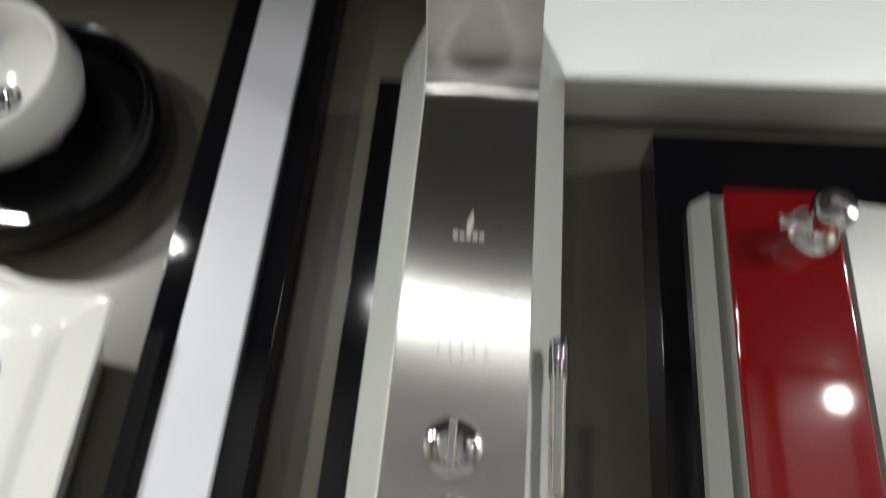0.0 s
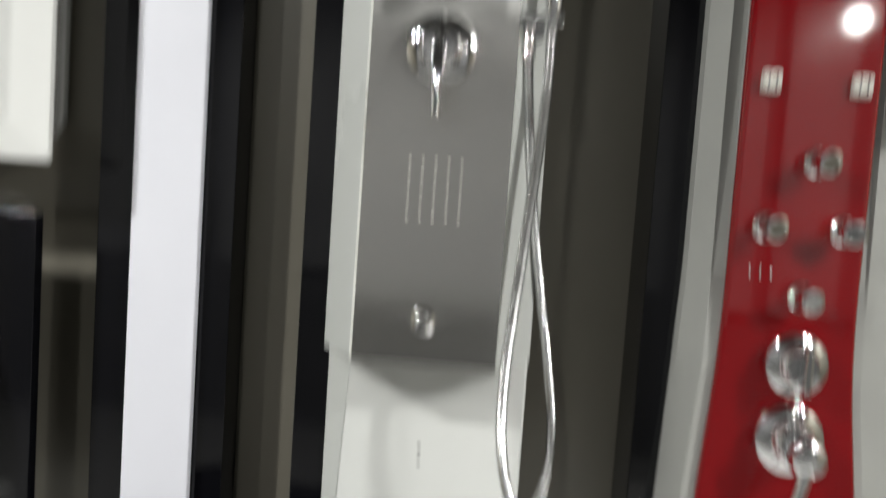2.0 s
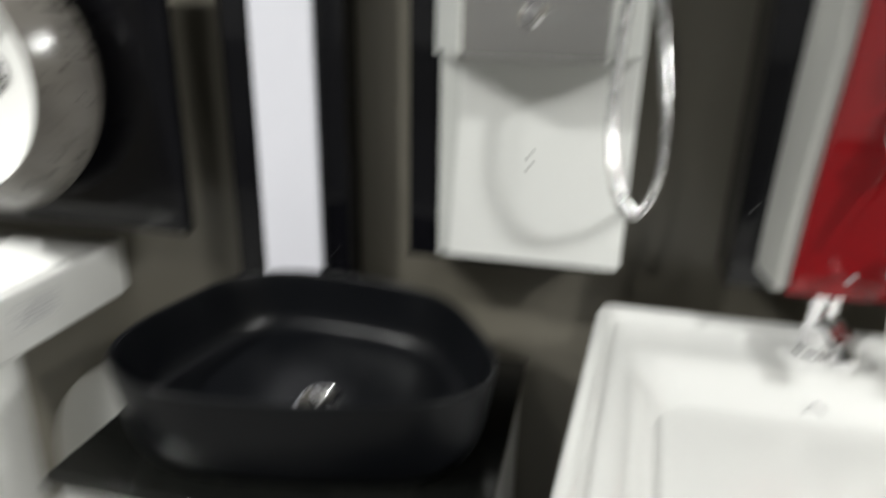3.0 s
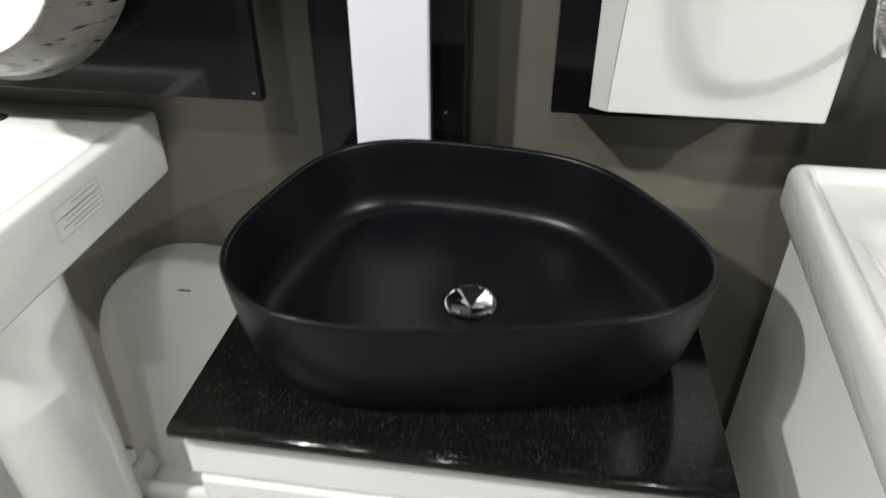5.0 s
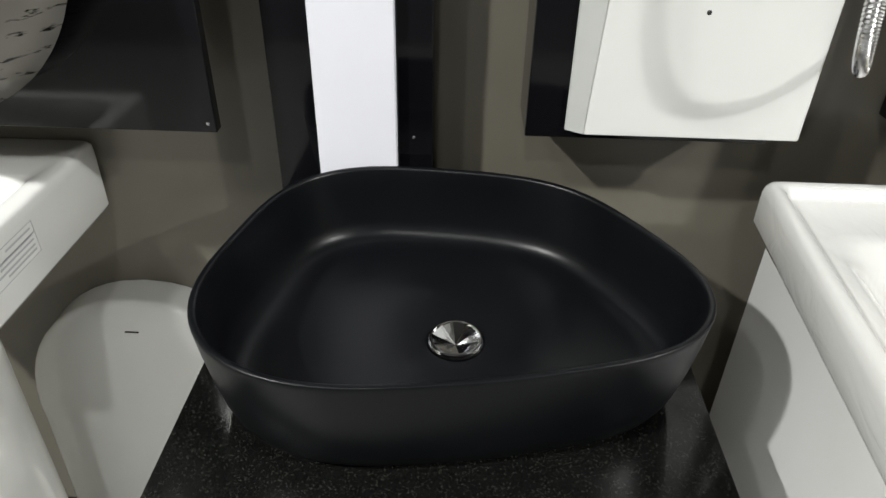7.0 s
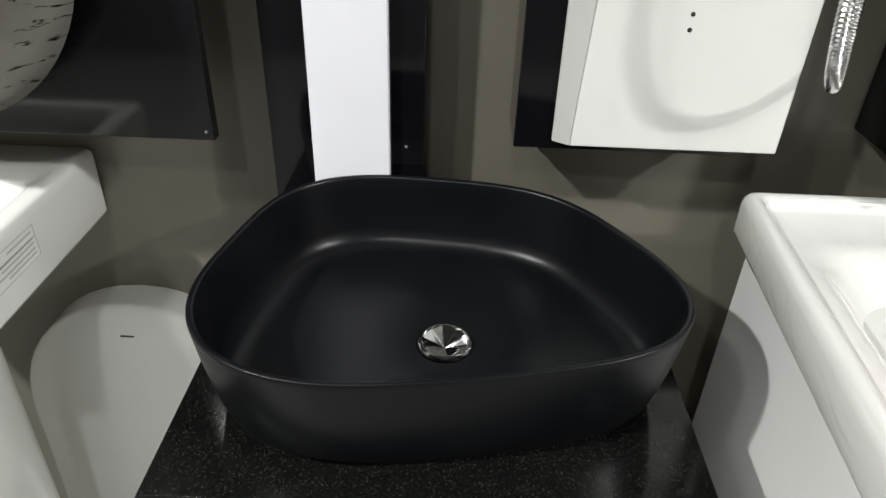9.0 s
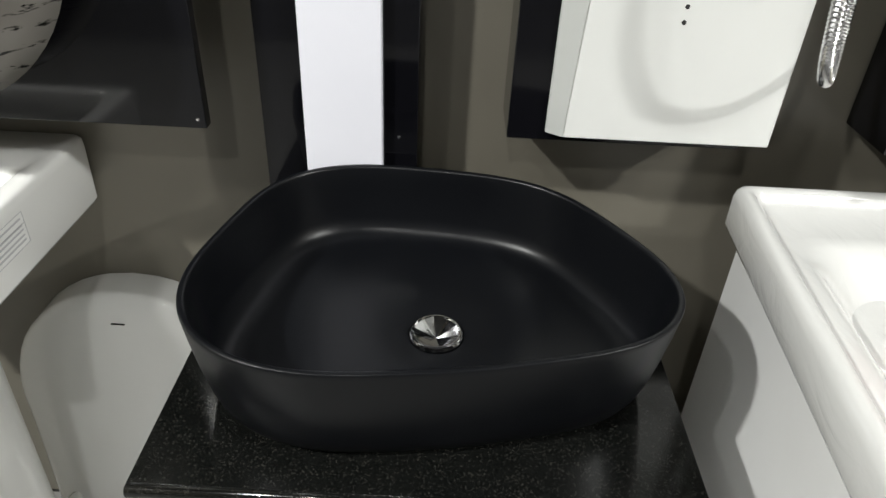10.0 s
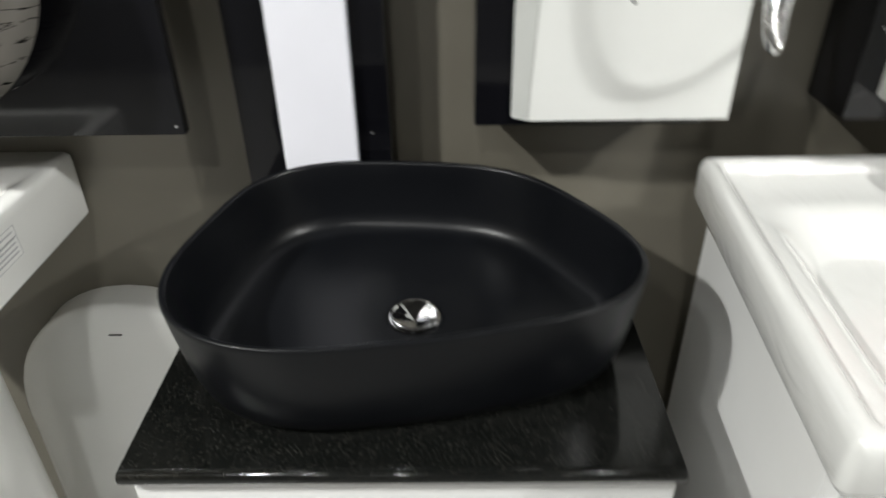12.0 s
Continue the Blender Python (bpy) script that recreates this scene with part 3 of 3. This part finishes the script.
board = thing("display_board", "glossy black display board carrying a marbled round basin", "display board", "black display boards")
part("panel", cuboid(-1.60, -0.654, 1.015, 1.034, 1.001, 1.512), BLACK_GLOSS, board, bevel=0.0012)
for bx in (-1.45, -1.0):
    part("batten", cuboid(bx - 0.05, bx + 0.05, 1.0345, WALL_Y - 0.002, 1.04, 1.47), BLACK_GLOSS, board)

screw((-0.664, 1.015, 1.014), board, CHROME)

marbled = thing("wall_basin", "round basin, white inside, grey marbled outside, on a black board", "washbasin", "wall-hung sample basins")
bowl_on_wall(-0.998, 1.278, 1.013, 0.880, 0.188, 0.242, MARBLED, CERAMIC, marbled, 0.15)

white_square = thing("wall_basin", "white rectangular ceramic basin hung upright on the olive wall", "washbasin", "wall-hung sample basins")
rings = []
for i, y, r in ((0.085, 1.148, 0.02), (0.078, 1.144, 0.02), (0.060, 1.10, 0.016), (0.024, 1.02, 0.012), (0.004, 0.993, 0.010), (0.0, 0.986, 0.010), (0.003, 0.981, 0.010), (0.012, 0.9795, 0.010), (0.058, 0.9765, 0.014), (0.066, 0.974, 0.02), (0.074, 0.967, 0.03), (0.086, 0.964, 0.045), (0.150, 0.962, 0.05), (0.160, 0.963, 0.05), (0.168, 0.970, 0.05), (0.185, 1.00, 0.05), (0.20, 1.05, 0.04), (0.215, 1.065, 0.03)):
    rings.append([(x, y, z) for x, z, _ in rounded_rect(-1.15 + i, -0.612 - i, 1.590 + 0.8 * i, 2.093 - 0.9 * i, r, 0)])
part("ceramic", loft(rings), CERAMIC, white_square, smooth=True, angle=45)
part("overflow", cuboid(-0.752, -0.746, 0.9605, 0.966, 1.900, 1.960), SHADE_GREY, white_square, "faint grey overflow slot")

black_round = thing("wall_basin", "large round glossy black basin hung high on the wall", "washbasin", "wall-hung sample basins")
bowl_on_wall(-0.925, 2.46, 1.148, 1.03, 0.238, 0.258, BLACK_GLOSS, BLACK_GLOSS, black_round, 0.2, 0.6)
white_round = thing("wall_basin", "round white ceramic basin hung in front of a black one", "washbasin", "wall-hung sample basins")
bowl_on_wall(-0.99, 2.50, 1.055, 0.925, 0.165, 0.178, CERAMIC, CERAMIC, white_round, 0.09)


# ---------------------------------------------------------------- steel shower panel
STEEL_CURVE = [(1.345, 0.926), (1.50, 0.930), (1.75, 0.934), (2.05, 0.941), (2.20, 0.943), (2.49, 0.943), (2.54, 0.932), (2.575, 0.893), (2.595, 0.868), (2.66, 0.785), (2.77, 0.660)]


def steel_y(z):
    return between(STEEL_CURVE, z)[0]


def knob(at, parent, radius, depth, name="knob"):
    k = part(name, lathe([(radius * 0.55, 0.0), (radius, 0.004), (radius * 1.02, 0.010), (radius * 0.98, 0.016), (radius * 0.80, 0.021), (radius * 0.62, 0.023), (radius * 0.55, depth - 0.004), (radius * 0.48, depth), (0.001, depth + 0.001)], at, "y", 40), CHROME, parent, "polished chrome knob", smooth=True, angle=35)
    return k


def steel_panel():
    bd = thing("display_board", "narrow glossy black mounting board behind the steel shower panel", "display board", "black display boards")
    part("panel", cuboid(-0.241, 0.085, 1.042, WALL_Y - 0.002, 0.998, 2.596), BLACK_GLOSS, bd, bevel=0.002)

    t = thing("shower_panel", "brushed steel shower panel with white body, knobs and hand shower", "shower panel")
    # white body with slanted flanks, shaded by greyer acrylic, set back below the steel front
    rows, flank = [], []
    for z, yf, fl, fr in smooth_levels([(1.012, 1.022, -0.166, 0.114), (1.30, 1.020, -0.152, 0.114), (1.342, 1.020, -0.150, 0.114)], 8):
        rows.append([(fl, 1.040, z), (fl, yf, z), (fr, yf, z), (0.117, yf + 0.004, z), (0.117, 1.040, z)])
        flank.append([(-0.189, 1.040, z), (-0.188, 1.037, z), (fl - 0.0006, yf + 0.0012, z), (fl - 0.0006, 1.040, z)])
    part("lower_body", loft(rows), ACRYLIC, t, bevel=0.0012)
    part("lower_flank", loft(flank), FLANK, t, "slanted white flank toned grey for shade")
    rows = []
    for z, y in smooth_levels(STEEL_CURVE[:9], 40):
        rows.append([(-0.191, 1.040, z), (-0.190, 1.0055, z), (-0.137, y + 0.003, z), (0.068, y + 0.003, z), (0.117, 1.0, z), (0.1175, 1.040, z)])
    part("upper_body", loft(rows), FLANK, t, "satin white flanks toned grey for shade", smooth=True, angle=30)
    # steel front, bent forward at the top into the overhead rain shower
    part("steel_front", profile_sheet([(z, y, -0.135, 0.066) for z, y in smooth_levels(STEEL_CURVE, 60)], 0.0035), STEEL, t, smooth=True, angle=50)
    # bevel highlight along the steel's left edge, drawn as a thin white strip
    part("edge_highlight", profile_sheet([(z, y - 0.0012, -0.1365, -0.1335) for z, y in smooth_levels(STEEL_CURVE, 60)], 0.006), PVC, t, "white line for the bevel highlight", smooth=True, angle=50)
    # knobs
    k1 = knob((-0.035, steel_y(1.886), 1.886), t, 0.041, 0.034)
    part("grip", cuboid(-0.041, -0.029, steel_y(1.886) - 0.052, steel_y(1.886) - 0.024, 1.852, 1.918), CHROME, k1, bevel=0.004)
    k2 = knob((-0.036, steel_y(1.772), 1.772), t, 0.047, 0.040)
    y = steel_y(1.77)
    part("lever", tube([Vector((-0.036, y - 0.034, 1.772)), Vector((-0.036, y - 0.056, 1.755)), Vector((-0.035, y - 0.066, 1.715)), Vector((-0.034, y - 0.070, 1.678))], lambda i: (0.012, 0.010, 0.007, 0.0055)[i], 14), CHROME, k2, smooth=True)
    # two fields of body jets
    jet_mesh = None
    for zc in (2.055, 1.585):
        for i in range(5):
            for j in range(5):
                x, z = -0.034 + (i - 2) * 0.0178, zc + (j - 2) * 0.0187
                if jet_mesh is None:
                    first = part("jet_nozzle", lathe([(0.0024, -0.001), (0.0024, 0.001), (0.0016, 0.002), (0.0004, 0.002)], (0, 0, 0), "y", 10), SQUARE_JET, t)
                    jet_mesh, ob = first.data, first
                else:
                    ob = new("jet_nozzle", jet_mesh)
                    ob.parent = t
                ob.location = (x, steel_y(z), z)
    # lower spout
    part("spout", lathe([(0.016, 0.0), (0.017, 0.003), (0.012, 0.006), (0.0115, 0.026), (0.009, 0.029), (0.006, 0.024), (0.001, 0.024)], (-0.037, steel_y(1.405), 1.405), "y", 24), CHROME, t, "short chrome spout", smooth=True)
    # maker's mark as plain shapes
    yl = steel_y(2.24) - 0.0012
    part("mark_leaf", loft([[(-0.040, yl, 2.222), (-0.034, yl, 2.222), (-0.034, yl + 0.001, 2.222), (-0.040, yl + 0.001, 2.222)], [(-0.041, yl - 0.003, 2.238), (-0.030, yl - 0.003, 2.240), (-0.030, yl, 2.240), (-0.041, yl, 2.238)], [(-0.0325, yl - 0.004, 2.258), (-0.0315, yl - 0.004, 2.258), (-0.0315, yl, 2.258), (-0.0325, yl, 2.258)]]), PVC, t, "pale printed mark")
    for k in range(5):
        x = -0.062 + 0.0105 * k
        h = 0.009 if k in (0, 3) else 0.007
        part("mark_bar", cuboid(x, x + 0.0078, yl - 0.0008, yl + 0.004, 2.213, 2.213 + h), PVC, t)
    # hand shower, holder and hose
    hs = part("hand_shower", lathe([(0.006, 0.0), (0.011, 0.004), (0.012, 0.02), (0.0125, 0.16), (0.0135, 0.164), (0.0135, 0.215), (0.012, 0.222), (0.001, 0.224)], (0.109, 0.936, 1.828), seg=28), CHROME, t, "slim chrome hand shower", smooth=True, angle=35)
    for k in range(12):
        a = 2 * math.pi * k / 12
        part("grip_rib", cuboid(0.109 + 0.0135 * math.cos(a) - 0.0012, 0.109 + 0.0135 * math.cos(a) + 0.0012, 0.936 + 0.0135 * math.sin(a) - 0.0012, 0.936 + 0.0135 * math.sin(a) + 0.0012, 1.996, 2.046), RUBBER, hs)
    hold = part("holder", cuboid(0.064, 0.124, 0.918, 0.958, 1.812, 1.823), CHROME, t, "chrome hand shower holder", bevel=0.003)
    part("wall_stub", lathe([(0.009, 0.0), (0.009, 0.045)], (0.092, 0.99, 1.805), "y", 16), CHROME, hold, smooth=True)
    part("elbow", lathe([(0.010, 0.0), (0.011, 0.006), (0.0085, 0.012), (0.0085, 0.034), (0.010, 0.036)], (0.080, 0.945, 1.776), seg=18), CHROME, hold, smooth=True)
    pts = spline([(0.080, 0.946, 1.780), (0.087, 0.955, 1.70), (0.103, 0.975, 1.575), (0.123, 0.995, 1.46), (0.141, 1.015, 1.37), (0.160, 1.034, 1.25), (0.158, 1.020, 1.17), (0.133, 0.970, 1.128), (0.100, 0.925, 1.165), (0.081, 0.908, 1.25), (0.079, 0.906, 1.35), (0.088, 0.912, 1.47), (0.099, 0.922, 1.60), (0.108, 0.933, 1.72), (0.109, 0.936, 1.815)], 34)
    part("hose", tube(pts, lambda i: 0.0082 if i % 2 else 0.0064, 12), BRAID, t, "ribbed steel shower hose", smooth=True, angle=25)
    for z in (1.174, 1.193):
        part("screw_hole", lathe([(0.003, 0.0), (0.003, 0.0008), (0.0005, 0.0009)], (-0.038, 1.0212, z), "y", 12), DARK, t, "small dark screw hole")


steel_panel()


# ---------------------------------------------------------------- red shower panel
RED_CURVE = [(1.040, 0.930, 0.116), (1.10, 0.934, 0.113), (1.22, 0.942, 0.105), (1.34, 0.949, 0.093), (1.45, 0.951, 0.0885), (1.9, 0.951, 0.0885), (2.2, 0.951, 0.0885), (2.332, 0.951, 0.0885)]
RED_X = 0.4605


def red_at(z):
    return between(RED_CURVE, z)


def red_panel():
    bd = thing("display_board", "glossy black mounting board behind the red shower panel", "display board", "black display boards")
    part("panel", cuboid(0.283, 0.70, 1.034, WALL_Y - 0.002, 1.004, 2.492), BLACK_GLOSS, bd, bevel=0.002)

    screw((0.303, 1.034, 1.131), bd, CHROME)

    t = thing("shower_panel", "glossy red waisted shower panel with chrome jets, knobs and lever", "shower panel")
    rows = []
    for z, y, hw in smooth_levels(RED_CURVE, 50):
        k = min(max((z - 1.38) / 0.35, 0.0), 1.0)
        lip, deep = 0.012 + 0.010 * k, 0.0105 + 0.0215 * k
        left = 0.320 + 0.014 * min(max((z - 1.1) / 0.4, 0.0), 1.0)
        rows.append([(left, 1.032, z), (left, 1.008, z), (RED_X - hw - 0.017, y + lip, z), (RED_X - hw - 0.014, y + deep, z), (RED_X - hw + 0.006, y + deep, z), (RED_X - hw + 0.008, y + 0.009, z), (RED_X + hw - 0.008, y + 0.009, z), (RED_X + hw - 0.006, y + deep, z), (RED_X + hw + 0.014, y + deep, z), (RED_X + hw + 0.017, y + lip, z), (0.668, 0.990, z), (0.670, 1.032, z)])
    part("body", loft(rows), SHADE_GREY, t, "white acrylic body toned grey for its shaded left flank", smooth=True, angle=25)
    rows = []
    for z, y, hw in smooth_levels(RED_CURVE, 50):
        c, d = RED_X, 0.004
        rows.append([(c - hw, y + 0.008, z), (c - hw, y + d, z), (c - hw + 0.002, y + 0.001, z), (c - hw + 0.006, y, z), (c - hw + 0.0075, y, z), (c + hw - 0.0075, y, z), (c + hw - 0.006, y, z), (c + hw - 0.002, y + 0.001, z), (c + hw, y + d, z), (c + hw, y + 0.008, z)])
    part("red_front", loft(rows), RED, t, "glossy red front", smooth=True, angle=50)

    def jet(x, z, tilt):
        y = red_at(z)[0]
        j = part("body_jet", lathe([(0.017, 0.0), (0.018, 0.004), (0.013, 0.008), (0.011, 0.012), (0.011, 0.022), (0.014, 0.026)], (0, 0, 0), "y", 24), CHROME, t, "chrome swivel jet", smooth=True)
        j.location = (x, y, z)
        h = part("jet_head", lathe([(0.010, 0.0), (0.015, 0.003), (0.0165, 0.008), (0.0155, 0.014), (0.012, 0.015), (0.011, 0.0135), (0.001, 0.0135)], (0, 0, 0), "y", 28), CHROME, j, "chrome jet face", smooth=True)
        h.matrix_basis = pose(0, -0.024, 0, *tilt)

    jet(0.474, 1.655, (10, 0, 8))
    jet(0.415, 1.566, (10, 0, 10))
    jet(0.517, 1.566, (10, 0, -5))
    jet(0.470, 1.474, (10, 0, 5))
    for x in (0.404, 0.521):
        s = part("square_jet", cuboid(x - 0.013, x + 0.013, red_at(1.753)[0] - 0.010, red_at(1.753)[0] + 0.001, 1.746, 1.771), SQUARE_JET, t, "small square frosted jet", bevel=0.003)
        for dx in (-0.005, 0.005):
            part("jet_slot", cuboid(x + dx - 0.001, x + dx + 0.001, red_at(1.753)[0] - 0.0108, red_at(1.753)[0] - 0.0095, 1.750, 1.767), CHROME, s)
    k1 = knob((0.468, red_at(1.384)[0], 1.384), t, 0.042, 0.036)
    part("grip", cuboid(0.463, 0.473, red_at(1.384)[0] - 0.054, red_at(1.384)[0] - 0.024, 1.352, 1.414), CHROME, k1, bevel=0.004)
    y = red_at(1.28)[0]
    k2 = knob((0.466, y, 1.283), t, 0.046, 0.042)
    part("cap", lathe([(0.024, 0.0), (0.025, 0.006), (0.022, 0.02), (0.014, 0.026), (0.001, 0.027)], (0.474, y - 0.040, 1.272), "y", 28), CHROME, k2, smooth=True)
    part("lever", tube([Vector((0.474, y - 0.052, 1.262)), Vector((0.466, y - 0.062, 1.238)), Vector((0.455, y - 0.066, 1.205)), Vector((0.445, y - 0.068, 1.172))], lambda i: (0.010, 0.008, 0.006, 0.0045)[i], 14), CHROME, k2, smooth=True)
    # hose outlet under the lever
    y = red_at(1.08)[0]
    o = part("hose_outlet", lathe([(0.013, 0.0), (0.014, 0.004), (0.010, 0.008), (0.010, 0.034), (0.001, 0.035)], (0.476, y, 1.092), "y", 20), CHROME, t, "chrome hose outlet", smooth=True)
    part("stem", lathe([(0.007, 0.0), (0.010, 0.006), (0.008, 0.014), (0.011, 0.026), (0.009, 0.062), (0.006, 0.066)], (0.476, y - 0.026, 1.058), seg=18), CHROME, o, smooth=True)
    part("side_cap", lathe([(0.010, 0.0), (0.011, 0.01), (0.008, 0.016), (0.001, 0.017)], (0.494, y - 0.016, 1.062), "y", 18), CHROME, o, smooth=True)
    part("hose", tube(spline([(0.476, y - 0.026, 1.060), (0.478, y - 0.03, 1.015), (0.490, y - 0.034, 0.985), (0.512, y - 0.03, 0.980), (0.535, y - 0.01, 1.005), (0.552, y + 0.03, 1.036)], 10), 0.0085, 12), PVC, t, "pale flexible hose", smooth=True)
    # shower arm at the top
    y = red_at(2.26)[0]
    a = part("shower_arm", lathe([(0.038, 0.0), (0.040, 0.006), (0.034, 0.014), (0.020, 0.018), (0.018, 0.05), (0.030, 0.056), (0.034, 0.072), (0.028, 0.086), (0.014, 0.090), (0.012, 0.080), (0.001, 0.080)], (0.502, y, 2.262), "y", 36), CHROME, t, "large chrome shower outlet", smooth=True)
    part("side_lever", tube([Vector((0.49, y - 0.03, 2.262)), Vector((0.455, y - 0.035, 2.258)), Vector((0.432, y - 0.037, 2.255))], lambda i: (0.012, 0.009, 0.012)[i], 14), CHROME, a, smooth=True)
    for k in range(3):
        part("print_mark", cuboid(0.400 + 0.014 * k, 0.402 + 0.014 * k, red_at(1.5)[0] - 0.0006, red_at(1.5)[0] + 0.002, 1.499, 1.508), FLANK, t)
    # hand shower on the right flank
    hs = part("hand_shower", lathe([(0.008, 0.0), (0.012, 0.02), (0.0125, 0.10), (0.022, 0.13), (0.024, 0.17), (0.012, 0.185), (0.001, 0.186)], (0.592, 0.945, 1.70), seg=24), CHROME, t, "chrome hand shower", smooth=True)
    part("holder", cuboid(0.575, 0.606, 0.93, 1.0, 1.735, 1.75), CHROME, hs, bevel=0.003)


red_panel()

# ---------------------------------------------------------------- floor tiles
tile_data = None
for i in range(-6, 6):
    for j in range(-3, 4):
        x, y = (i + 0.5) * 0.5333, WALL_Y - 0.27 - (3 - j) * 0.5333
        if tile_data is None:
            first = part("tile", cuboid(-0.2645, 0.2645, -0.2645, 0.2645, -0.010, 0.0), FLOOR_TILE, floor, bevel=0.0)
            tile_data, ob = first.data, first
        else:
            ob = new("tile", tile_data)
            ob.parent = floor
        ob.location = (x, y, -0.001)
